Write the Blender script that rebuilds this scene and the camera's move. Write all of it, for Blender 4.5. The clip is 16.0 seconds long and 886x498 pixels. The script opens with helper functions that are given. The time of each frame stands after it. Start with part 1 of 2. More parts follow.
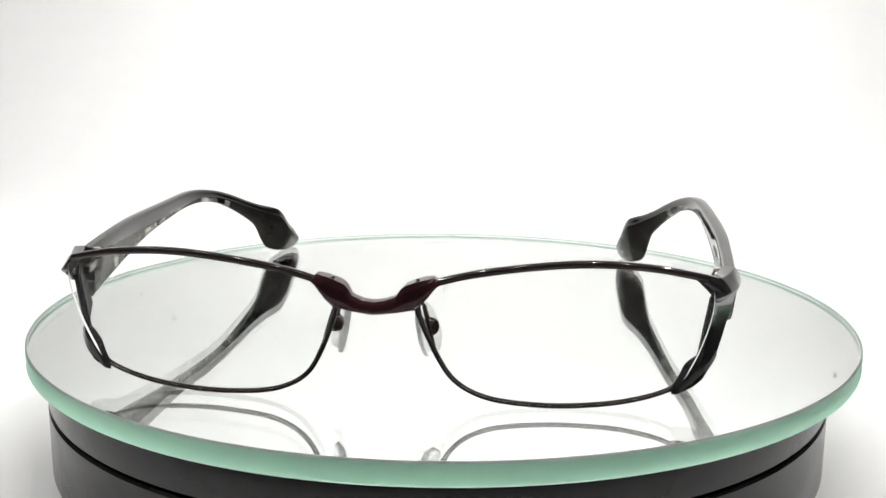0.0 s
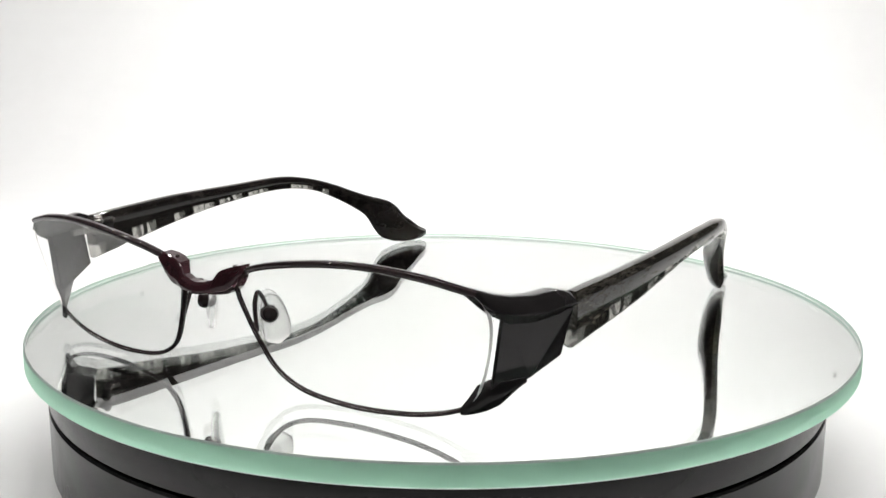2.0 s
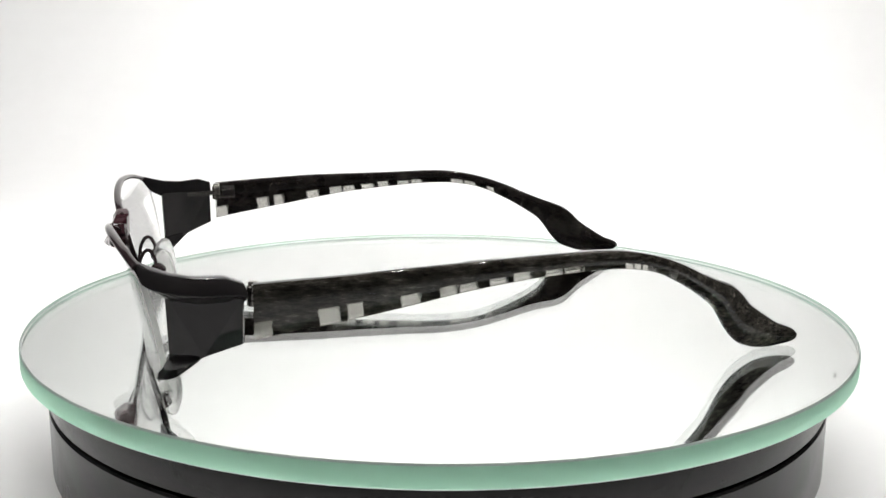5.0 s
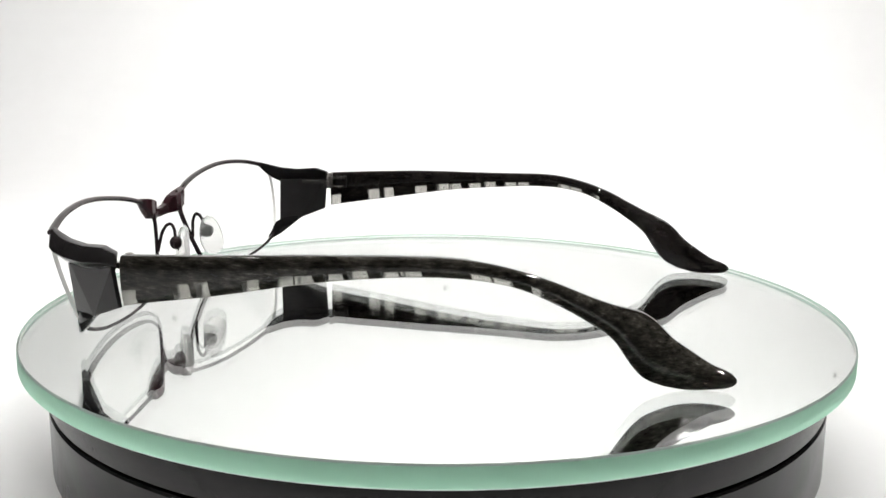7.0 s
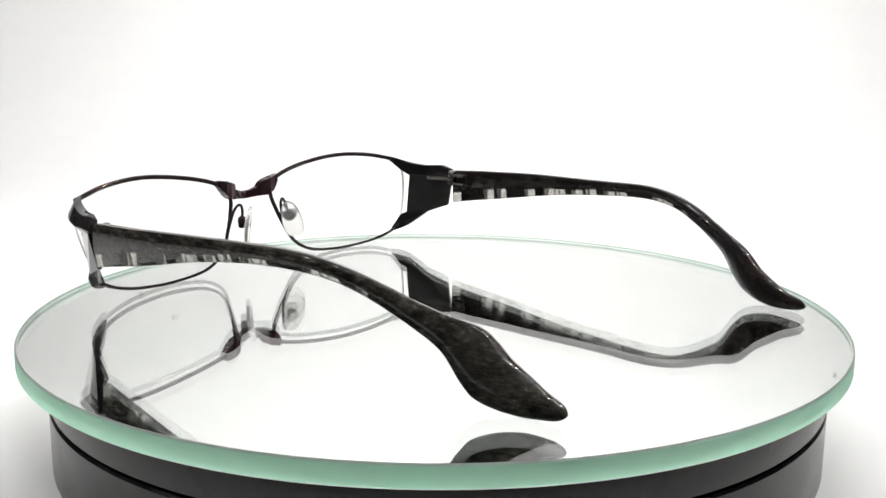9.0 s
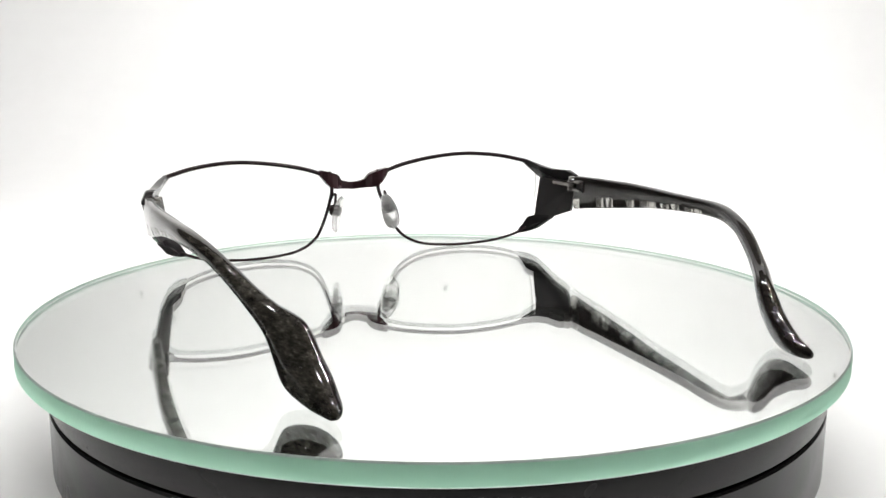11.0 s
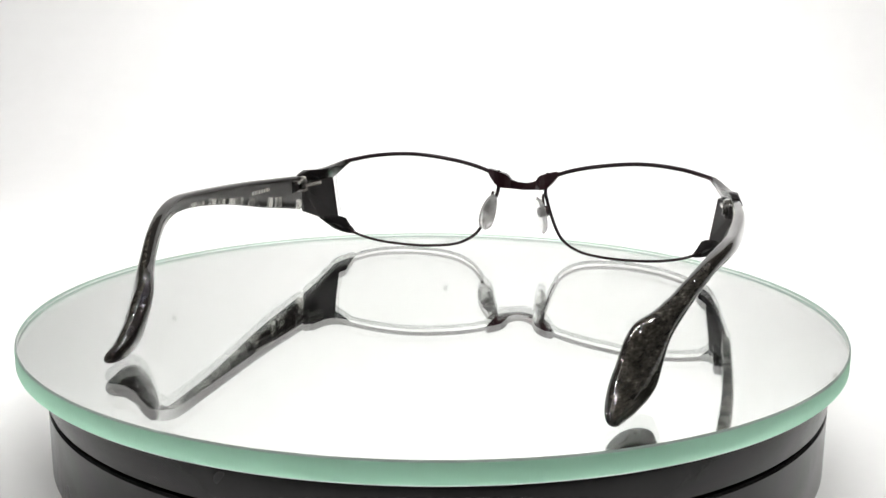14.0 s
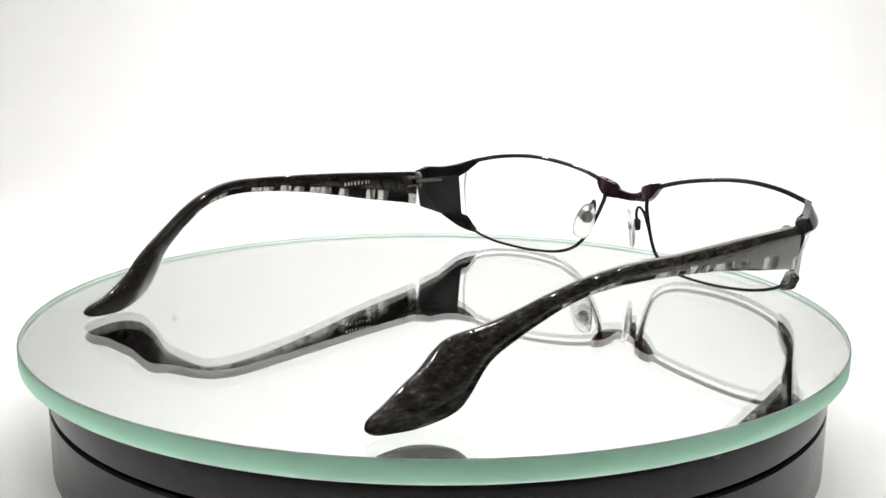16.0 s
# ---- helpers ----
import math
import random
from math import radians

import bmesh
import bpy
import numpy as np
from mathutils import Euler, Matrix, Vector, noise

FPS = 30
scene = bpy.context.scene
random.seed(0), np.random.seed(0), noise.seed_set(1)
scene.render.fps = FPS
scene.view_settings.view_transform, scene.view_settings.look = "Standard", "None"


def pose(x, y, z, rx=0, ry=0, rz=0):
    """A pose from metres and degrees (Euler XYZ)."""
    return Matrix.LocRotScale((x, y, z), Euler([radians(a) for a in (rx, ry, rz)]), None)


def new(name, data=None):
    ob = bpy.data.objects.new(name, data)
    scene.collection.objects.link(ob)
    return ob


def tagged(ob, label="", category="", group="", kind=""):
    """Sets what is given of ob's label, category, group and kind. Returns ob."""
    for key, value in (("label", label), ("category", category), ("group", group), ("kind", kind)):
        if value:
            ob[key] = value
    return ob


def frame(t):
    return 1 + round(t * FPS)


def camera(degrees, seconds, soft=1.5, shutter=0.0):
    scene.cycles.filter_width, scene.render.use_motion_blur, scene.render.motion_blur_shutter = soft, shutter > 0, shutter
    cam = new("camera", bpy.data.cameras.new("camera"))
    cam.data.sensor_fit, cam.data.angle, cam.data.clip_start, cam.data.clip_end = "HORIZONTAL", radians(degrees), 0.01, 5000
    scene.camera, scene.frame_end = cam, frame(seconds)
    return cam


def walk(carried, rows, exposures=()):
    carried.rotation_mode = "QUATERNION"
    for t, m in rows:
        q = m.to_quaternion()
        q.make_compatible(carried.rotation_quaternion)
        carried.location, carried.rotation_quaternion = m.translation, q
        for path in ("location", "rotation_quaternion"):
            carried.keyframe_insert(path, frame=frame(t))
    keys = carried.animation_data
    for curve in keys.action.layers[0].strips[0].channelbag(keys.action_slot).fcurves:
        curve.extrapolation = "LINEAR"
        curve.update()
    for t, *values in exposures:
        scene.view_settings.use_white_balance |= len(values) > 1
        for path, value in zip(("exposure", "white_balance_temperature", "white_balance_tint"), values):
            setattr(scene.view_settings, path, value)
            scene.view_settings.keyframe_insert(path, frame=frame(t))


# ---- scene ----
MM = 0.001
SECONDS = 16.0

# ---------------------------------------------------------------- camera
cam = camera(44.589, SECONDS, soft=1.5)
EYE = pose(0.0, -0.268, 0.07047, 78.338, -0.446, -0.100)
walk(cam, [(0.0, EYE), (SECONDS, EYE)])

# ---------------------------------------------------------------- light
LED_POWER = 1130.0
LAMP_R = 0.008
scene.view_settings.exposure = 0.0
world = bpy.data.worlds.new("room_air")
scene.world = world
world.use_nodes = True
world.node_tree.nodes["Background"].inputs[0].default_value = (0.9, 0.95, 1.0, 1)
world.node_tree.nodes["Background"].inputs[1].default_value = 0.02


# ---------------------------------------------------------------- materials
def material(name):
    m = bpy.data.materials.new(name)
    m.use_nodes = True
    t = m.node_tree
    return m, t, t.nodes["Principled BSDF"]


def node(t, kind, **values):
    n = t.nodes.new(kind)
    for k, v in values.items():
        n.inputs[k.replace("_", " ")].default_value = v
    return n


def ramp(t, source, stops):
    r = t.nodes.new("ShaderNodeValToRGB")
    e = r.color_ramp.elements
    while len(e) < len(stops):
        e.new(0.5)
    for el, (pos, col) in zip(e, stops):
        el.position = pos
        el.color = (*col, 1)
    t.links.new(source, r.inputs[0])
    return r


def plain(name, color, rough, metal=0.0, coat=0.0, grain=900.0, vary=0.12, bump=0.02, rough_vary=0.08, ior=1.5):
    """A surface with a fine grain and broad smudges in its gloss."""
    m, t, b = material(name)
    co = t.nodes.new("ShaderNodeTexCoord")
    fine = node(t, "ShaderNodeTexNoise", Scale=grain, Detail=3.0)
    broad = node(t, "ShaderNodeTexNoise", Scale=grain / 14, Detail=2.0)
    for n in (fine, broad):
        t.links.new(co.outputs["Object"], n.inputs["Vector"])
    lo = tuple(c * (1 - vary) for c in color)
    hi = tuple(min(1, c * (1 + vary)) for c in color)
    r = ramp(t, broad.outputs[0], [(0.3, lo), (0.7, hi)])
    t.links.new(r.outputs[0], b.inputs["Base Color"])
    g = node(t, "ShaderNodeMapRange")
    g.inputs["To Min"].default_value = max(0.0, rough - rough_vary)
    g.inputs["To Max"].default_value = rough + rough_vary
    t.links.new(broad.outputs[0], g.inputs["Value"])
    t.links.new(g.outputs[0], b.inputs["Roughness"])
    b.inputs["Metallic"].default_value = metal
    b.inputs["IOR"].default_value = ior
    b.inputs["Coat Weight"].default_value = coat
    b.inputs["Coat Roughness"].default_value = 0.04
    if bump:
        bp = node(t, "ShaderNodeBump", Strength=bump, Distance=0.0004)
        t.links.new(fine.outputs[0], bp.inputs["Height"])
        t.links.new(bp.outputs[0], b.inputs["Normal"])
    return m


def glass(name, color, rough, ior):
    m, t, b = material(name)
    b.inputs["Base Color"].default_value = (*color, 1)
    b.inputs["Transmission Weight"].default_value = 1.0
    b.inputs["Roughness"].default_value = rough
    b.inputs["IOR"].default_value = ior
    return m


def acetate(name, dark, middle, light):
    """Dark marbled acetate; clear blocks lie along the lower edge. UV: u along in metres, v from the lower edge upwards."""
    m, t, b = material(name)
    uv = t.nodes.new("ShaderNodeUVMap")
    sep = t.nodes.new("ShaderNodeSeparateXYZ")
    t.links.new(uv.outputs[0], sep.inputs[0])
    co = t.nodes.new("ShaderNodeTexCoord")
    # streaks that run along the temple
    stretch = t.nodes.new("ShaderNodeMapping")
    stretch.inputs["Scale"].default_value = (1000, 300, 1400)
    t.links.new(co.outputs["Object"], stretch.inputs["Vector"])
    fibres = node(t, "ShaderNodeTexNoise", Scale=1.0, Detail=6.0, Roughness=0.65)
    t.links.new(stretch.outputs[0], fibres.inputs["Vector"])
    clouds = node(t, "ShaderNodeTexNoise", Scale=160.0, Detail=3.0, Distortion=0.8)
    t.links.new(co.outputs["Object"], clouds.inputs["Vector"])
    f = ramp(t, fibres.outputs[0], [(0.40, dark), (0.60, middle), (0.75, light)])
    c = ramp(t, clouds.outputs[0], [(0.35, (0.45, 0.44, 0.42)), (0.65, (1.0, 0.99, 0.96))])
    mul = t.nodes.new("ShaderNodeMix")
    mul.data_type, mul.blend_type = "RGBA", "MULTIPLY"
    mul.inputs["Factor"].default_value = 1.0
    t.links.new(f.outputs[0], mul.inputs[6])
    t.links.new(c.outputs[0], mul.inputs[7])
    t.links.new(mul.outputs[2], b.inputs["Base Color"])
    b.inputs["Roughness"].default_value = 0.045
    b.inputs["IOR"].default_value = 1.45
    # clear blocks: cells along u, a little slanted, that stop at uneven heights
    slant = node(t, "ShaderNodeMath")
    slant.operation = "MULTIPLY_ADD"
    slant.inputs[1].default_value = 0.0012
    t.links.new(sep.outputs[1], slant.inputs[0])
    wave = node(t, "ShaderNodeTexNoise", Scale=330.0, Detail=1.0)
    t.links.new(co.outputs["Object"], wave.inputs["Vector"])
    bend = node(t, "ShaderNodeMath")
    bend.operation = "MULTIPLY_ADD"
    bend.inputs[1].default_value = 0.0014
    t.links.new(wave.outputs[0], bend.inputs[0])
    t.links.new(sep.outputs[0], bend.inputs[2])
    t.links.new(bend.outputs[0], slant.inputs[2])
    scale = node(t, "ShaderNodeMath")
    scale.operation = "MULTIPLY"
    scale.inputs[1].default_value = 170.0
    t.links.new(slant.outputs[0], scale.inputs[0])
    cells = t.nodes.new("ShaderNodeTexVoronoi")
    cells.voronoi_dimensions = "1D"
    cells.inputs["Randomness"].default_value = 0.75
    cells.inputs["Scale"].default_value = 1.0
    t.links.new(scale.outputs[0], cells.inputs["W"])
    pick = t.nodes.new("ShaderNodeSeparateColor")
    t.links.new(cells.outputs["Color"], pick.inputs[0])
    chosen = node(t, "ShaderNodeMath")
    chosen.operation = "GREATER_THAN"
    chosen.inputs[1].default_value = 0.22
    t.links.new(pick.outputs[0], chosen.inputs[0])
    gap = node(t, "ShaderNodeMapRange", From_Min=0.30, From_Max=0.37, To_Min=1.0, To_Max=0.0)
    gap.interpolation_type = "SMOOTHSTEP"
    t.links.new(cells.outputs["Distance"], gap.inputs["Value"])
    top = node(t, "ShaderNodeMapRange", To_Min=0.30, To_Max=0.44)
    t.links.new(pick.outputs[1], top.inputs["Value"])
    over = node(t, "ShaderNodeMath")
    over.operation = "SUBTRACT"
    t.links.new(sep.outputs[1], over.inputs[0])
    t.links.new(top.outputs[0], over.inputs[1])
    low = node(t, "ShaderNodeMapRange", From_Min=-0.04, From_Max=0.03, To_Min=1.0, To_Max=0.0)
    low.interpolation_type = "SMOOTHSTEP"
    t.links.new(over.outputs[0], low.inputs["Value"])
    front = node(t, "ShaderNodeMath")
    front.operation = "LESS_THAN"
    front.inputs[1].default_value = 0.092
    t.links.new(sep.outputs[0], front.inputs[0])
    last = chosen
    for other in (gap, low, front):
        k = t.nodes.new("ShaderNodeMath")
        k.operation = "MULTIPLY"
        t.links.new(last.outputs[0], k.inputs[0])
        t.links.new(other.outputs[0], k.inputs[1])
        last = k
    clear = t.nodes.new("ShaderNodeBsdfPrincipled")
    clear.inputs["Base Color"].default_value = (0.54, 0.53, 0.50, 1)
    clear.inputs["Transmission Weight"].default_value = 0.75
    clear.inputs["Roughness"].default_value = 0.18
    clear.inputs["IOR"].default_value = 1.1
    mix = t.nodes.new("ShaderNodeMixShader")
    t.links.new(last.outputs[0], mix.inputs[0])
    t.links.new(b.outputs[0], mix.inputs[1])
    t.links.new(clear.outputs[0], mix.inputs[2])
    t.links.new(mix.outputs[0], t.nodes["Material Output"].inputs[0])
    return m


def ground_glass(name, color, inner, refracted, scattered):
    """Ground glass: a dull surface that lets light through, part refracted and part scattered."""
    m = plain(name, color, 0.4, grain=1400, vary=0.05, bump=0.03)
    t = m.node_tree
    b = t.nodes["Principled BSDF"]
    tr = t.nodes.new("ShaderNodeBsdfRefraction")
    tr.inputs["Color"].default_value = (*inner, 1)
    tr.inputs["Roughness"].default_value = 0.5
    tr.inputs["IOR"].default_value = 1.5
    haze = t.nodes.new("ShaderNodeBsdfTranslucent")
    haze.inputs["Color"].default_value = (*color, 1)
    last = b
    for other, share in ((haze, scattered), (tr, refracted)):
        mix = t.nodes.new("ShaderNodeMixShader")
        mix.inputs[0].default_value = share
        t.links.new(last.outputs[0], mix.inputs[1])
        t.links.new(other.outputs[0], mix.inputs[2])
        last = mix
    t.links.new(last.outputs[0], t.nodes["Material Output"].inputs[0])
    return m


def glow(name, strength):
    m, t, b = material(name)
    b.inputs["Base Color"].default_value = (0.9, 0.9, 0.85, 1)
    b.inputs["Emission Color"].default_value = (1.0, 0.985, 0.96, 1)
    b.inputs["Emission Strength"].default_value = strength
    return m


PLATED = plain("dark_burgundy_plating", (0.036, 0.0135, 0.017), 0.09, metal=0.25, grain=2500, bump=0.006, rough_vary=0.04, ior=1.5)
RIM_PLATED = plain("black_burgundy_plating", (0.024, 0.0165, 0.0175), 0.055, metal=0.1, grain=2500, bump=0.005, rough_vary=0.025, ior=1.5)
BLACK_METAL = plain("black_lacquered_metal", (0.017, 0.0155, 0.016), 0.06, grain=2200, bump=0.008, rough_vary=0.03, ior=1.40)
GUNMETAL = plain("dark_gunmetal", (0.19, 0.18, 0.17), 0.2, metal=0.9, grain=2600)
STEEL = plain("worn_steel", (0.45, 0.43, 0.40), 0.25, metal=1.0, grain=3000)
MATT_BLACK = plain("matt_black_coating", (0.017, 0.0155, 0.0155), 0.55, grain=2200, bump=0.02, ior=1.3)
ACETATE = acetate("marbled_acetate", (0.024, 0.0222, 0.0195), (0.062, 0.058, 0.050), (0.18, 0.172, 0.155))
INNER_ACETATE = acetate("dark_inner_acetate", (0.015, 0.0132, 0.0125), (0.021, 0.0185, 0.0172), (0.036, 0.0325, 0.03))
LENS = glass("coated_clear_lens", (0.985, 0.99, 0.985), 0.0, 1.17)
GROUND_EDGE = plain("ground_lens_edge", (0.80, 0.80, 0.79), 0.5, grain=2500, vary=0.03, bump=0.02)
SILICONE = glass("milky_silicone", (0.97, 0.97, 0.965), 0.16, 1.25)
SILICONE.node_tree.nodes["Principled BSDF"].inputs["Transmission Weight"].default_value = 0.8
PLATE_GLASS = glass("float_glass", (0.988, 0.998, 0.992), 0.0, 1.5)
EDGE_GLASS = ground_glass("ground_green_glass_edge", (0.40, 0.74, 0.555), (0.84, 0.965, 0.90), 0.55, 0.50)
CHAMFER = ground_glass("dull_ground_chamfer", (0.45, 0.52, 0.49), (0.80, 0.88, 0.85), 0.5, 0.3)
SILVER = plain("silver_backing", (0.968, 0.985, 0.973), 0.004, metal=1.0, grain=300, vary=0.01, bump=0, rough_vary=0.003)
BLACK_PLASTIC = plain("black_satin_plastic", (0.014, 0.0135, 0.014), 0.24, grain=1500, vary=0.1, bump=0.05, ior=1.42)
RUBBER = plain("matt_black_rubber", (0.012, 0.012, 0.012), 0.8, grain=900)
WHITE_CLOTH = plain("white_tent_cloth", (0.83, 0.83, 0.83), 0.9, grain=700, vary=0.01, bump=0.05)
DARK_ROOM = plain("dark_room_paint", (0.085, 0.083, 0.085), 0.8, grain=40, vary=0.2)
ALU = plain("black_anodised_bar", (0.02, 0.02, 0.02), 0.5, grain=900)
LINT = plain("grey_lint", (0.55, 0.55, 0.54), 0.9, grain=900)
LETTER = plain("silver_print", (0.62, 0.60, 0.56), 0.35, metal=0.6, grain=2000)
LED = glow("led", LED_POWER)


# ---------------------------------------------------------------- mesh helpers
def mesh_object(name, verts, faces, mat, parent=None, label="", smooth=True, bevel=0.0, flip=False, uvs=None, mats=None, face_mats=None, segments=2):
    """One mesh from points in metres."""
    bm = bmesh.new()
    vs = [bm.verts.new(v) for v in verts]
    layer = bm.loops.layers.uv.new("UVMap") if uvs else None
    for i, f in enumerate(faces):
        try:
            face = bm.faces.new([vs[k] for k in f])
        except ValueError:
            continue
        face.smooth = smooth
        if face_mats:
            face.material_index = face_mats[i]
        if uvs:
            for loop, k in zip(face.loops, f):
                loop[layer].uv = uvs[k]
    if flip:
        bmesh.ops.reverse_faces(bm, faces=bm.faces)
    bmesh.ops.recalc_face_normals(bm, faces=bm.faces)
    if bevel:
        sharp = [e for e in bm.edges if len(e.link_faces) == 2 and e.calc_face_angle(0) > 0.35]
        bmesh.ops.bevel(bm, geom=sharp, offset=bevel, segments=segments, profile=0.5, affect="EDGES", clamp_overlap=True)
        for face in bm.faces:
            face.smooth = smooth
    me = bpy.data.meshes.new(name)
    bm.to_mesh(me)
    bm.free()
    for mm in (mats or [mat]):
        me.materials.append(mm)
    if smooth:
        me.set_sharp_from_angle(angle=radians(38))
    ob = new(name, me)
    if parent:
        ob.parent = parent
    return tagged(ob, label)


def loft(sections, closed=True, caps=True):
    """Faces between rings of equal length."""
    n = len(sections[0])
    verts = [tuple(p) for s in sections for p in s]
    faces = []
    for i in range(len(sections) - 1):
        for j in range(n if closed else n - 1):
            k = (j + 1) % n
            faces.append((i * n + j, i * n + k, (i + 1) * n + k, (i + 1) * n + j))
    if caps:
        faces.append(tuple(range(n - 1, -1, -1)))
        faces.append(tuple((len(sections) - 1) * n + j for j in range(n)))
    return verts, faces


def smooth_line(points, steps=6):
    """Catmull-Rom through points of any dimension."""
    p = [np.array(q, float) for q in points]
    p = [2 * p[0] - p[1]] + p + [2 * p[-1] - p[-2]]
    out = []
    for i in range(1, len(p) - 2):
        for k in range(steps):
            u = k / steps
            a, b, c, d = p[i - 1:i + 3]
            out.append(0.5 * (2 * b + (c - a) * u + (2 * a - 5 * b + 4 * c - d) * u * u + (3 * b - a - 3 * c + d) * u ** 3))
    out.append(p[-2])
    return out


def tube(line, widths, heights, guide, sides=10, power=1.0):
    """Rings round a line; widths across, heights along the guide direction."""
    rings = []
    for i, p in enumerate(line):
        t = line[min(i + 1, len(line) - 1)] - line[max(i - 1, 0)]
        t = t / np.linalg.norm(t)
        g = np.array(guide(p) if callable(guide) else guide, float)
        g = g - t * (g @ t)
        g /= np.linalg.norm(g)
        s = np.cross(t, g)
        ring = []
        for k in range(sides):
            a = 2 * math.pi * k / sides
            ca, sa = math.cos(a), math.sin(a)
            ca = math.copysign(abs(ca) ** power, ca)
            sa = math.copysign(abs(sa) ** power, sa)
            ring.append(p + s * ca * widths[i] + g * sa * heights[i])
        rings.append(ring)
    return rings


def lathe(profile, seg=128, centre=(0, 0)):
    """A closed ring profile (r, z) turned round z; a point with r = 0 ends it."""
    verts, faces, rings = [], [], []
    for r, z in profile:
        if r == 0:
            rings.append([len(verts)])
            verts.append((centre[0], centre[1], z))
        else:
            rings.append(list(range(len(verts), len(verts) + seg)))
            verts += [(centre[0] + r * math.cos(2 * math.pi * k / seg), centre[1] + r * math.sin(2 * math.pi * k / seg), z) for k in range(seg)]
    for a, b in zip(rings, rings[1:]):
        for k in range(seg):
            n = (k + 1) % seg
            if len(a) == 1:
                faces.append((a[0], b[k], b[n]))
            elif len(b) == 1:
                faces.append((a[k], a[n], b[0]))
            else:
                faces.append((a[k], a[n], b[n], b[k]))
    return verts, faces


def box(x0, x1, y0, y1, z0, z1):
    v = [(x, y, z) for z in (z0, z1) for y in (y0, y1) for x in (x0, x1)]
    f = [(0, 2, 3, 1), (4, 5, 7, 6), (0, 1, 5, 4), (2, 6, 7, 3), (0, 4, 6, 2), (1, 3, 7, 5)]
    return v, f


def mm(points, side=1):
    return [(side * p[0] * MM, p[1] * MM, p[2] * MM) for p in points]


# ---------------------------------------------------------------- the white tent and the dark room round it
FLOOR_Z = -0.0325


def room():
    v, f = box(-1.6, 1.6, -2.0, 1.4, -0.06, -0.040)
    tagged(mesh_object("ground", v, f, DARK_ROOM, smooth=False), "dark matt table top under the photo tent", kind="structure")
    for name, b in (("wall_north", (-1.6, 1.6, 1.4, 1.45, -0.06, 0.66)), ("wall_south", (-1.6, 1.6, -2.05, -2.0, -0.06, 0.66)),
                    ("wall_west", (-1.65, -1.6, -2.0, 1.4, -0.06, 0.66)), ("wall_east", (1.6, 1.65, -2.0, 1.4, -0.06, 0.66)),
                    ("ceiling", (-1.6, 1.6, -2.0, 1.4, TENT_TOP, TENT_TOP + 0.05))):
        v, f = box(*b)
        tagged(mesh_object(name, v, f, DARK_ROOM, smooth=False), "dark painted wall of the unlit room", kind="structure")


TENT_X, TENT_BACK, TENT_TOP = 0.62, 0.60, 0.66


def tent():
    # floor, cove and back as one sheet of white cloth
    prof = [(-0.34, FLOOR_Z)]
    R = 0.22
    for k in range(17):
        a = math.pi / 2 * k / 16
        prof.append((TENT_BACK - R + R * math.sin(a), FLOOR_Z + R - R * math.cos(a)))
    prof.append((TENT_BACK, TENT_TOP - 0.01))
    rings = [[(-TENT_X, y, z), (TENT_X, y, z)] for y, z in prof]
    verts, faces = loft(rings, closed=False, caps=False)
    ob = mesh_object("backdrop", verts, faces, WHITE_CLOTH)
    so = ob.modifiers.new("thickness", "SOLIDIFY")
    so.thickness, so.offset = 0.004, 1
    tagged(ob, "seamless white cloth sweep behind the turntable", kind="structure")


def lint_speck(x, y, z, r):
    v, f = lathe([(0, -0.4), (0.7, -0.32), (1.0, 0.0), (0.62, 0.3), (0, 0.36)], 14)
    v = [(a * r * (1 + 0.25 * math.sin(3 * math.atan2(b, a))), b * r, c * r) for a, b, c in v]
    ob = mesh_object("lint_speck", v, f, LINT)
    ob.matrix_basis = pose(x, y, z, 80, 0, 0)
    tagged(ob, "small grey lint speck on the white cloth", "lint", "specks on the cloth")


def led_bar(x, y, turn, count, span):
    bar = new("led_bar")
    bar.matrix_basis = pose(x, y, TENT_TOP, 0, 0, turn)
    tagged(bar, "slim black bar with a row of round white lamps", "lamp", "lights of the booth")
    v, f = box(-span / 2 - 0.03, span / 2 + 0.03, -0.014, 0.014, -0.012, 0.0)
    mesh_object("housing", v, f, ALU, bar, smooth=False, bevel=0.002)
    for k in range(count):
        v, f = lathe([(0, 0), (LAMP_R, 0), (LAMP_R, -0.004), (LAMP_R * 0.8, -0.007), (0, -0.008)], 20, (-span / 2 + span * k / (count - 1), 0))
        ob = mesh_object("lamp", v, f, LED, bar)
        ob.location = (0, 0, -0.0125)


room()
tent()
led_bar(0.02, 0.05, 0, 5, 0.46)
led_bar(0.42, 0.09, 90, 5, 0.50)
led_bar(-0.44, 0.04, 90, 4, 0.48)
for x, y, z, r in ((-0.2196, 0.5985, 0.1674, 0.0022), (-0.2443, 0.593, 0.145, 0.0017), (0.005, 0.5915, 0.1388, 0.0019), (0.3329, 0.5985, 0.2125, 0.0019)):
    lint_speck(x, y, z, r)

# ---------------------------------------------------------------- turntable
DISC_R, DISC_T = 100.4, 4.8


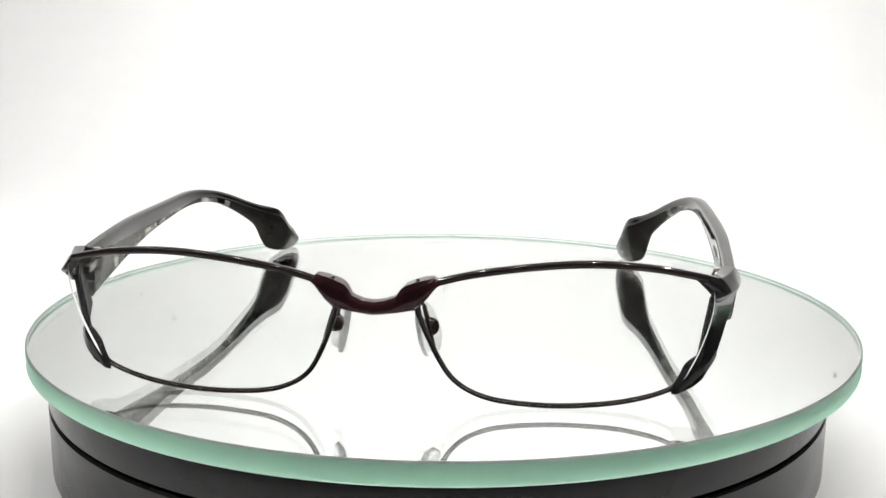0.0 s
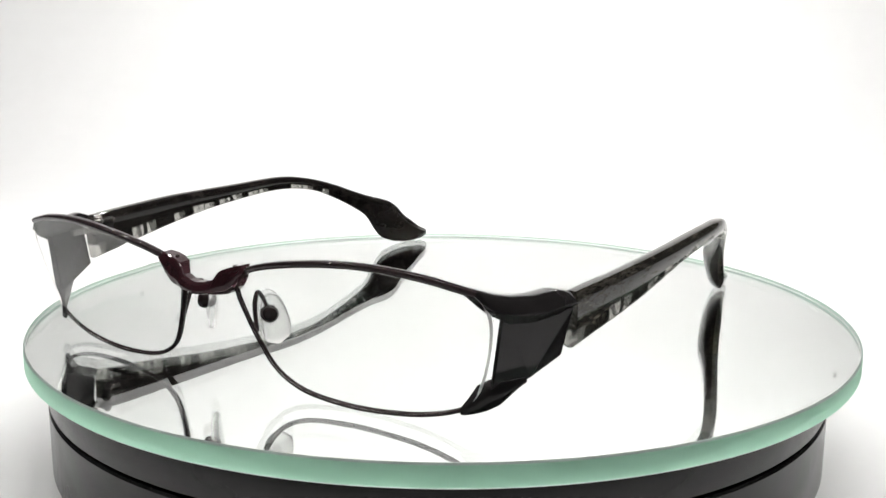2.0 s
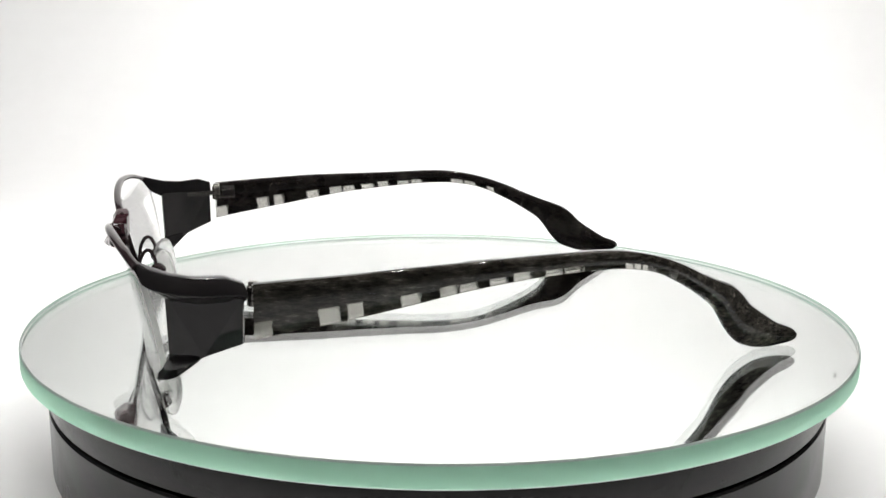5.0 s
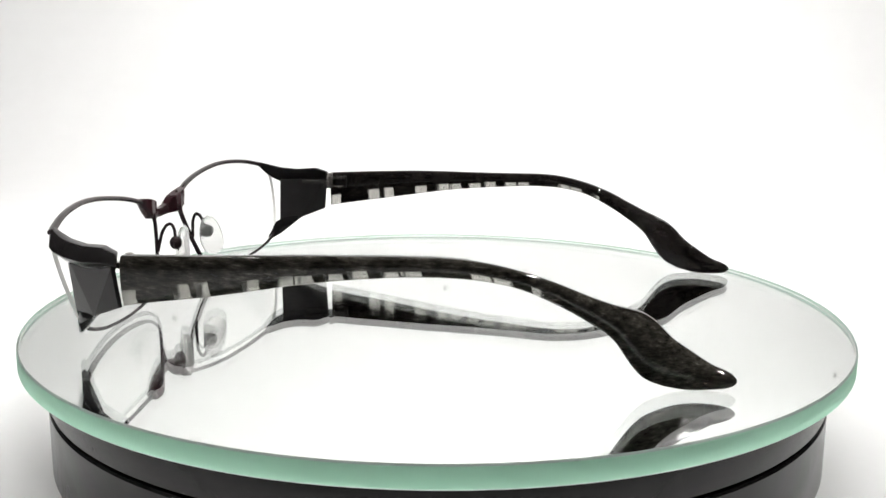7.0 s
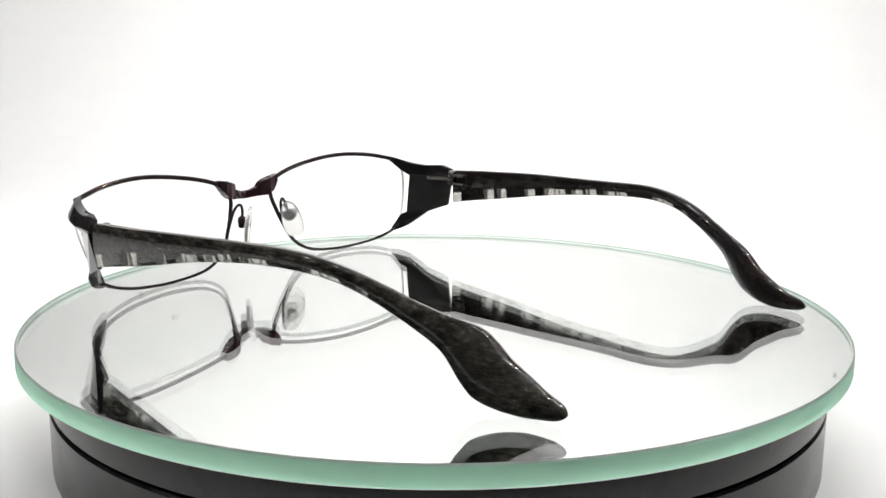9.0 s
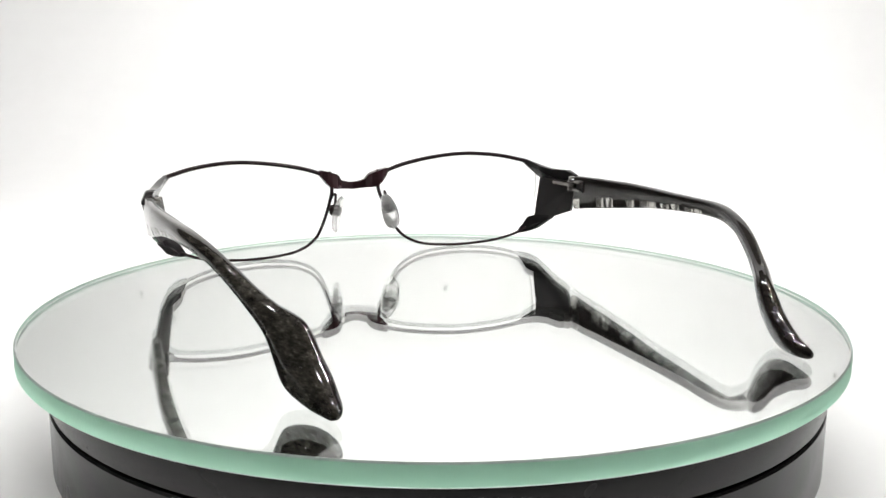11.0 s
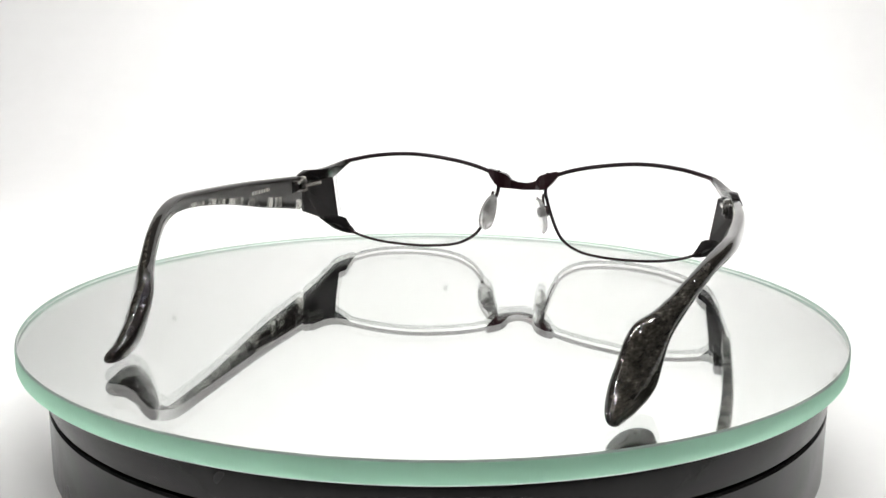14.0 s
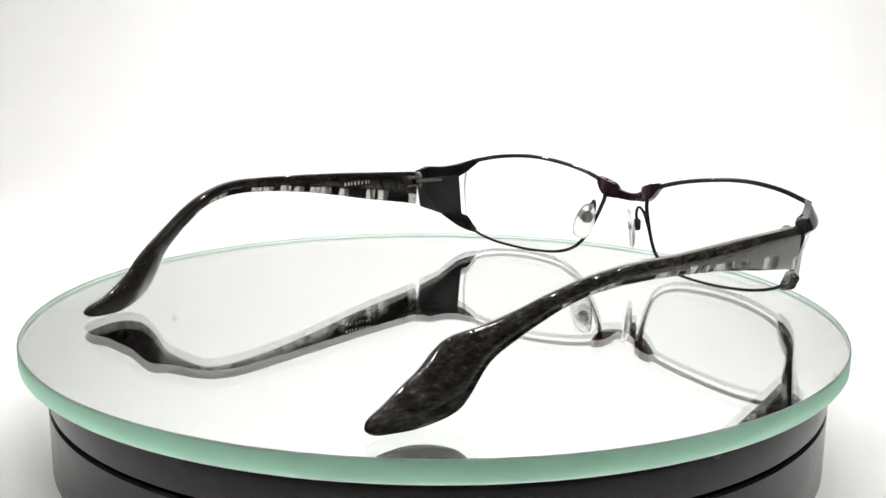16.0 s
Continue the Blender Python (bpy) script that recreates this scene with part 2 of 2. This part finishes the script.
def turntable():
    base = new("turntable")
    base.location = (0, 0, FLOOR_Z)
    tagged(base, "round black plastic display turntable on white cloth", "turntable")
    z0 = FLOOR_Z / MM
    body = [(0, 0), (93.1, 0), (94.6, 0.8), (95.1, 2.0), (95.1, -z0 - 15.6), (94.6, -z0 - 15.1), (92.5, -z0 - 15.0), (0, -z0 - 15.0)]
    v, f = lathe([(r * MM, z * MM) for r, z in body])
    mesh_object("body", v, f, BLACK_PLASTIC, base)
    neck = [(0, -z0 - 15.0), (92.3, -z0 - 15.0), (92.3, -z0 - 14.35), (0, -z0 - 14.35)]
    v, f = lathe([(r * MM, (z + 0.05) * MM) for r, z in neck])
    mesh_object("groove", v, f, RUBBER, base)
    top = -z0 - DISC_T - 1.5
    platter = [(0, -z0 - 14.3), (93.7, -z0 - 14.3), (95.0, -z0 - 14.1), (95.1, -z0 - 13.6), (95.1, top - 1.2), (94.8, top - 0.4), (93.3, top), (0, top)]
    v, f = lathe([(r * MM, z * MM) for r, z in platter])
    turning = mesh_object("platter", v, f, BLACK_PLASTIC, base, "turning black platter under the glass")
    pad = [(0, top + 0.02), (91.6, top + 0.02), (91.6, top + 0.75), (0, top + 0.75)]
    v, f = lathe([(r * MM, z * MM) for r, z in pad])
    mesh_object("rubber_pad", v, f, RUBBER, base)
    return turning


def mirror_disc():
    disc = new("mirror_disc")
    tagged(disc, "round mirror plate with a ground pale green glass edge", "mirror")
    c = (1.265 * MM, -0.107 * MM)
    T, R, ch = DISC_T, DISC_R, 0.4
    # one piece of glass: clear faces, ground side and chamfers
    prof = [(0, 0), (R - ch - 0.3, 0), (R - ch, 0), (R - 0.06, -ch * 0.9), (R, -ch * 1.4), (R, -T + ch * 1.2), (R - 0.06, -T + ch * 1.0), (R - ch, -T + 0.1), (R - ch - 0.3, -T + 0.1), (0, -T + 0.1)]
    seg = 192
    v, f = lathe([(r * MM, z * MM) for r, z in prof], seg, c)
    kinds = [0] * (seg * 2) + [2] * seg + [1] * (seg * 3) + [2] * seg + [0] * (seg * 2)
    body = mesh_object("glass_plate", v, f, PLATE_GLASS, disc, "clear float glass with a ground green edge", mats=[PLATE_GLASS, EDGE_GLASS, CHAMFER], face_mats=kinds)
    body.visible_shadow = False
    v, f = lathe([(0, -(T - 0.08) * MM), ((R - ch - 0.1) * MM, -(T - 0.08) * MM), ((R - ch - 0.1) * MM, -T * MM), (0, -T * MM)], seg, c)
    mesh_object("silvering", v, f, SILVER, disc, "silvered back")
    return disc


platter = turntable()
disc = mirror_disc()


# ---------------------------------------------------------------- eyeglasses (millimetres; x to the wearer's left, y to the back)
def lens_y(x, z):
    return 1.99 - 0.1452 * abs(x) + 0.0034 * x * x - 0.2447 * (z - 15)


RIM = [(62.7, 27.2), (59.0, 28.1), (53.4, 29.3), (46.2, 30.1), (39.6, 30.3), (33.0, 29.9), (25.2, 28.9), (18.3, 27.6), (13.0, 26.1), (9.7, 24.5), (8.3, 22.3), (8.1, 19.8),
       (8.9, 17.0), (10.1, 13.7), (12.1, 9.2), (14.4, 5.5), (17.8, 2.8), (22.7, 1.0), (29.7, 0.15), (37.7, 0.0), (46.6, 0.7), (53.0, 2.0), (57.2, 3.5), (59.4, 4.9)]
BARE_EDGE = [(60.6, 6.4), (61.8, 9.0), (63.0, 12.2), (64.1, 16.2), (64.8, 20.2), (64.8, 23.4), (64.0, 25.8)]


def glass_y(x, z):
    return 0.05 + 0.036 * abs(x) + 0.001 * x * x - 0.2447 * (z - 15)


def rim(side, glasses):
    line = [np.array((x, lens_y(x, z), z)) for x, z in smooth_line(RIM, 6)]
    n = len(line)
    w, h = [], []
    for i, p in enumerate(line):
        u = i / (n - 1)
        upper = 1 / (1 + math.exp((u - 0.40) * 30))
        lower = 0.48 + 0.10 * math.exp(-((u - 0.5) / 0.12) ** 2)
        w.append(lower + 0.22 * upper)
        h.append(0.68 + 0.26 * upper)
    rings = tube(line, w, h, (0, -1, -0.24), 16, 0.85)
    v, f = loft([mm(r, side) for r in rings])
    return mesh_object("rim", v, f, RIM_PLATED, glasses, "glossy burgundy-black metal half rim")


def lens(side, glasses):
    outline = [np.array(p) for p in smooth_line(RIM + BARE_EDGE + RIM[:1], 4)[:-1]]
    centre = np.array((37.0, 16.0))
    steps = 7
    n = len(outline)
    verts, faces = [], []
    for off in (-0.6, 0.6):
        start = len(verts)
        verts.append((centre[0], glass_y(*centre) + off, centre[1]))
        for k in range(1, steps + 1):
            for p in outline:
                q = centre + (p - centre) * (k / steps) * (0.99 if k == steps else 1)
                border = (k / steps) ** 4
                verts.append((q[0], glass_y(*q) * (1 - border) + lens_y(*q) * border + off, q[1]))
        for j in range(n):
            faces.append((start, start + 1 + j, start + 1 + (j + 1) % n))
        for k in range(steps - 1):
            a, b = start + 1 + k * n, start + 1 + (k + 1) * n
            for j in range(n):
                faces.append((a + j, a + (j + 1) % n, b + (j + 1) % n, b + j))
    half = len(verts) // 2
    clear_faces = len(faces)
    a, b = half - n, len(verts) - n
    for j in range(n):
        faces.append((a + j, a + (j + 1) % n, b + (j + 1) % n, b + j))
    ob = mesh_object("lens", mm(verts, side), faces, LENS, glasses, "clear glass lens with a bare ground outer edge",
                     mats=[LENS, GROUND_EDGE], face_mats=[0] * clear_faces + [1] * (len(faces) - clear_faces))
    ob.visible_shadow = False
    return ob


def bridge(glasses):
    """One creased bar: a low saddle in the middle, raised plates where it takes the rims."""
    # rows: x, y front, y back, z bottom, z top
    half = [(12.2, -3.4, -1.6, 25.1, 26.4), (11.4, -3.7, -0.3, 24.2, 26.9), (9.6, -3.9, 0.3, 21.9, 26.5), (7.9, -4.2, 0.3, 20.5, 26.0), (6.0, -4.5, -0.2, 20.2, 25.3), (5.2, -4.7, -1.0, 20.1, 24.7), (4.2, -5.0, -1.8, 20.0, 23.2), (2.0, -5.4, -2.3, 19.8, 22.5)]
    rows = [(-r[0],) + r[1:] for r in half] + [(0, -5.7, -2.6, 19.6, 22.3)] + half[::-1]
    secs = []
    for x, a, b, z0, z1 in rows:
        h = z1 - z0
        secs.append([(x, b, z0 + 0.25), (x, a + 0.9, z0), (x, a + 0.1, z0 + 0.16 * h), (x, a, z0 + 0.36 * h), (x, a + 0.6, z0 + 0.74 * h), (x, a + 1.3, z1 - 0.12), (x, b, z1)])
    v, f = loft([mm(s) for s in secs])
    br = mesh_object("bridge", v, f, PLATED, glasses, "creased dark burgundy metal bridge", smooth=False, bevel=0.0002)
    for side in (1, -1):
        v, f = lathe([(0, 0), (0.0006, 0), (0.0006, 0.0003), (0.0004, 0.0005), (0, 0.0005)], 14)
        s = mesh_object("rivet", v, f, GUNMETAL, br)
        s.matrix_basis = pose(side * 0.0084, -0.0014, 0.0258, 0, side * 16, 0)
    return br


def endpiece(side, glasses):
    # wing: y, inner top, outer top, outer ridge, inner bottom as (x, z)
    rows = [(1.6, (59.8, 28.3), (60.8, 28.2), (61.6, 27.3), (60.6, 27.0)),
            (3.4, (61.2, 28.3), (63.0, 27.8), (65.8, 24.3), (62.9, 24.6)),
            (5.4, (62.4, 27.6), (64.8, 27.0), (67.2, 23.6), (64.4, 22.8)),
            (9.0, (63.8, 26.4), (66.5, 26.2), (68.9, 23.0), (65.8, 20.8)),
            (14.0, (65.7, 25.8), (68.4, 25.7), (70.6, 22.6), (68.0, 20.4)),
            (19.6, (67.6, 26.2), (70.4, 26.0), (72.0, 23.0), (70.2, 21.0)),
            (23.2, (68.8, 25.0), (71.0, 24.8), (72.3, 22.8), (70.8, 21.2))]
    secs = []
    for y, a, b, c, d in rows:
        secs.append([(a[0], y, a[1]), (b[0], y + 0.2, b[1]), (c[0], y + 0.8, c[1]), (d[0], y + 0.4, d[1])])
    v, f = loft([mm(s, side) for s in secs])
    end = mesh_object("endpiece", v, f, BLACK_METAL, glasses, "faceted glossy black metal endpiece", bevel=0.00025)

    # side plate: three flat facets that meet in slanting creases
    ring = [(65.3, 8.4, 22.4), (63.4, 8.8, 9.6), (61.6, 8.7, 5.0), (67.2, 15.4, 9.6), (69.5, 22.8, 12.5), (71.8, 22.8, 22.0)]
    verts = ring + [(x - 0.9, y + 0.4, z) for x, y, z in ring]
    facets = [(0, 1, 3, 5), (3, 4, 5), (1, 2, 3)]
    faces = facets + [tuple(k + 6 for k in reversed(fc)) for fc in facets]
    faces += [(k, (k + 1) % 6, (k + 1) % 6 + 6, k + 6) for k in range(6)]
    mesh_object("side_plate", mm(verts, side), faces, BLACK_METAL, end, "creased glossy black side plate", smooth=False)
    # added matt sheet: keeps the white backdrop's reflection off the plate's inner face
    glare_sheet = [(x - 0.95, y + 0.45, z) for x, y, z in ring] + [(x - 1.15, y + 0.55, z) for x, y, z in ring]
    glare_sheet = [(x, y + (0.2 if y < 12 else -0.2 if y > 20 else 0), z) for x, y, z in glare_sheet]
    mesh_object("inner_glare_sheet", mm(glare_sheet, side), faces, MATT_BLACK, end, "thin matt black sheet added to keep reflections off the inner face", smooth=False)

    # lower lug that grips the end of the lower rim
    rows = [(6.4, 57.4, 58.8, 2.7, 4.2), (7.6, 58.6, 60.6, 3.0, 6.2), (8.6, 59.8, 62.4, 3.6, 8.6), (10.2, 61.4, 64.3, 4.7, 9.5), (12.6, 63.2, 65.8, 6.8, 9.8), (14.6, 64.8, 66.8, 8.6, 9.8)]
    secs = [[(x0, y, z0), (x1 - 0.5, y, z0 + 0.1), (x1 + 0.4, y, (z0 + z1) / 2 - 0.3), (x1, y, z1), (x0, y, z1)] for y, x0, x1, z0, z1 in rows]
    v, f = loft([mm(s, side) for s in secs])
    mesh_object("lug", v, f, BLACK_METAL, end, "faceted black lug on the lower rim", bevel=0.0002)
    return end


def hinge(side, glasses):
    """Three dark knuckles round a screw, an arm on the endpiece and a leaf let into the temple."""
    v, f = lathe([(0, 0), (1.0, 0), (1.35, 0.3), (1.35, 1.15), (1.1, 1.3), (1.35, 1.45), (1.35, 2.75), (1.1, 2.9), (1.35, 3.05), (1.35, 3.9), (1.0, 4.2), (0, 4.2)], 22)
    h = mesh_object("hinge", mm(v), f, GUNMETAL, glasses, "dark gunmetal hinge barrel")
    h.matrix_basis = pose(side * 0.0678, 0.0252, 0.0196)
    v, f = lathe([(0, 0), (1.0, 0), (1.1, 0.35), (0.8, 0.8), (0, 0.95)], 18)
    s = mesh_object("hinge_screw", mm(v), f, STEEL, h)
    s.location = (0, 0, 0.0042)
    for name, y0, y1, z0, z1, x0, x1 in (("hinge_arm", -9.0, 0.2, 1.4, 2.8, -0.6, 1.0), ("hinge_leaf", 0.2, 5.2, 0.3, 1.15, -0.7, 1.6), ("hinge_leaf", 0.2, 5.2, 3.0, 3.9, -0.7, 1.6), ("hinge_plate", 1.8, 5.6, 0.2, 4.0, 0.5, 2.2)):
        lean = 0.22 if name == "hinge_arm" else 0.06
        v, f = box(x0, x1, y0, y1, z0, z1)
        v = [(a + lean * b, b, c) for a, b, c in v]
        mesh_object(name, mm(v, side), f, GUNMETAL if name != "hinge_plate" else MATT_BLACK, h, smooth=False, bevel=0.0002)
    return h


def nose_pad(side, glasses):
    line = smooth_line([(10.9, lens_y(10.9, 12.4) + 0.6, 12.2), (10.2, 2.4, 14.8), (9.5, 2.9, 17.4), (8.9, 4.0, 19.3), (8.5, 5.2, 19.5), (8.8, 6.2, 17.9), (9.3, 6.6, 16.0)], 6)
    k = len(line)
    v, f = loft([mm(r, side) for r in tube(line, [0.46] * k, [0.46] * k, (1, 0.3, 0), 10)])
    arm = mesh_object("nose_pad_arm", v, f, RIM_PLATED, glasses, "bent dark wire arm")
    # boss with screw
    v, f = lathe([(0, -0.0015), (0.0012, -0.0014), (0.0018, -0.0008), (0.0019, 0.0), (0.0018, 0.0008), (0.0013, 0.0013), (0, 0.0014)], 20)
    s = mesh_object("pad_screw", v, f, RIM_PLATED, arm, "small dark screw boss")
    s.matrix_basis = pose(side * 0.0096, 0.0070, 0.0147, 90, 0, side * 60)
    # clear pad: a flattened drop
    rings = []
    for i in range(13):
        u = -1 + 2 * i / 12
        r = math.sqrt(max(0.0, 1 - u * u)) ** 0.8
        wide = (3.3 - 0.6 * u) * max(r, 0.03)
        thick = 1.15 * max(r, 0.03) ** 0.7
        rings.append([(wide * math.cos(2 * math.pi * j / 20), thick * math.sin(2 * math.pi * j / 20) - 0.5 * (1 - u * u), 6.1 * u) for j in range(20)])
    v, f = loft([mm(r) for r in rings])
    if side < 0:
        v = [(-a, b, c) for a, b, c in v]
    p = mesh_object("nose_pad", v, f, SILICONE, arm, "milky clear silicone nose pad")
    p.matrix_basis = pose(side * 0.0086, 0.0089, 0.0136, 0, side * -20, 0) @ pose(0, 0, 0, 8, 0, side * 54)
    return arm


# temple stations: y, x, z top, z bottom, thickness, height of the ridge
TEMPLE = [(27.8, 70.2, 25.6, 14.3, 3.4, 0.68), (36, 71.0, 26.1, 15.8, 3.5, 0.67), (46, 71.9, 26.6, 17.4, 3.5, 0.65), (57, 72.7, 27.2, 19.4, 3.5, 0.62), (69, 73.0, 27.6, 21.5, 3.5, 0.58), (80, 73.0, 27.9, 22.9, 3.4, 0.54),
          (91, 72.9, 28.2, 23.9, 3.3, 0.52), (99, 72.4, 28.3, 24.2, 3.3, 0.5), (106, 71.2, 27.7, 23.8, 3.3, 0.5), (113.8, 69.1, 26.0, 22.2, 3.4, 0.5), (121, 66.6, 23.5, 18.9, 3.6, 0.5), (126.5, 64.4, 21.0, 15.7, 3.8, 0.5),
          (132.2, 61.9, 18.6, 11.6, 4.4, 0.5), (136.0, 60.2, 17.3, 6.3, 5.0, 0.5), (138.6, 59.2, 16.2, 3.4, 5.3, 0.5), (141.2, 58.4, 14.3, 2.0, 5.4, 0.5), (144.5, 57.5, 11.0, 1.0, 5.3, 0.5), (148.6, 56.6, 8.2, 0.45, 4.9, 0.5), (152.6, 56.1, 5.7, 0.6, 4.0, 0.5),
          (155.4, 56.0, 4.6, 0.9, 3.1, 0.5), (157.0, 56.0, 3.8, 1.4, 2.2, 0.5), (157.9, 56.0, 2.9, 2.1, 0.8, 0.5)]


def temple(side, turn, droop, stretch, glasses):
    rows = smooth_line(TEMPLE, 4)
    secs, uvs, along = [], [], 0.0

    def sag(y):
        return droop * math.exp(-((y - 92) / 34) ** 2)
    prev = None
    for i, r in enumerate(rows):
        y, x, zt, zb, th, ridge = r
        if prev is not None:
            along += math.dist((prev[0], prev[1], (prev[2] + prev[3]) / 2), (y, x, (zt + zb) / 2)) * MM
        prev = r
        y, zt, zb = 25.0 + (y - 27.8) * stretch, zt - 0.9 - sag(y), zb - 0.9 - sag(y)
        j = min(i + 1, len(rows) - 1)
        k = max(i - 1, 0)
        dy, dx = rows[j][0] - rows[k][0], rows[j][1] - rows[k][1]
        L = math.hypot(dx, dy)
        nx, ny = dy / L, -dx / L
        h = zt - zb
        half = th / 2
        back = min(1.0, max(0.0, (y - 96) / 30))
        power = 0.42 + 0.40 * back
        prof = []
        for q in range(20):
            ca, sa = math.cos(2 * math.pi * q / 20), math.sin(2 * math.pi * q / 20)
            o = half * math.copysign(abs(ca) ** power, ca)
            z = (zt + zb) / 2 + h / 2 * math.copysign(abs(sa) ** power, sa)
            if o > 0:
                o *= 1.0 - (0.34 - 0.16 * back) * abs((z - zb) / h - ridge) / 0.5
            prof.append((o, z))
        lean = -0.28 * min(1.0, max(0.0, (y - 118) / 18))
        secs.append([(x + o * nx + lean * (z - (zt + zb) / 2), y + o * ny, z) for o, z in prof])
        uvs += [(along, (z - zb) / h) for o, z in prof]
    v, f = loft([mm(s, side) for s in secs])
    piv = Vector((side * 70.5 * MM, 24.2 * MM, 0))
    v = [tuple(Vector(p) - piv) for p in v]
    kinds = [int(math.cos(2 * math.pi * (k % 20 + 0.5) / 20) < 0) for k in range(len(f))]
    ob = mesh_object("temple", v, f, ACETATE, glasses, "dark marbled acetate temple with a broad paddle tip", uvs=uvs, mats=[ACETATE, INNER_ACETATE], face_mats=kinds)
    ob.matrix_basis = Matrix.Translation(piv) @ pose(0, 0, 0, 0, 0, turn)
    return ob


def lettering(blade, side):
    """Small silver bars that stand for a printed name on the inner face."""
    widths = [0.5, 0.9, 0.8, 0.9, 0.9, 0.4, 0.7, 1.1]
    y = 45.5
    for w in widths:
        x0 = 71.55 - 1.78 + (y - 40) * 0.08
        v, f = box((x0 - 0.12) * MM, (x0 + 0.1) * MM, y * MM, (y + w * 0.5) * MM, 22.5 * MM, 23.5 * MM)
        piv = Vector((70.5 * MM, 24.2 * MM, 0))
        v = [tuple(Vector(p) - piv) for p in v]
        v = [(side * a, b, c) for a, b, c in v]
        mesh_object("letter_bar", v, f, LETTER, blade, smooth=False)
        y += w + 0.62


def eyeglasses():
    g = new("eyeglasses")
    tagged(g, "half-rim eyeglasses with black side plates standing open on the mirror", "eyeglasses")
    bridge(g)
    for side, turn, droop, stretch in ((1, 0.75, -0.9, 1.0), (-1, 0.15, 1.0, 1.011)):
        rim(side, g)
        lens(side, g)
        endpiece(side, g)
        hinge(side, g)
        nose_pad(side, g)
        blade = temple(side, turn, droop, stretch, g)
        if side == 1:
            lettering(blade, side)
    return g


glasses = eyeglasses()
glasses.scale = (0.952, 0.952, 0.952)
STAND = pose(-0.01149, -0.07483, 0.0005, 0, 0, -6.85)


# ---------------------------------------------------------------- the turning table
DISC_Z = 0.0


def turned(t):
    return -13.647 * t + 0.008 * t * (t - 16.0)


def motions():
    times = [0.5 * k for k in range(33)]
    walk(glasses, [(t, pose(0, 0, 0, 0, 0, turned(t)) @ STAND) for t in times])
    walk(disc, [(t, pose(0, 0, DISC_Z, 0, 0, turned(t))) for t in times])
    walk(platter, [(t, pose(0, 0, 0, 0, 0, turned(t))) for t in times])


motions()
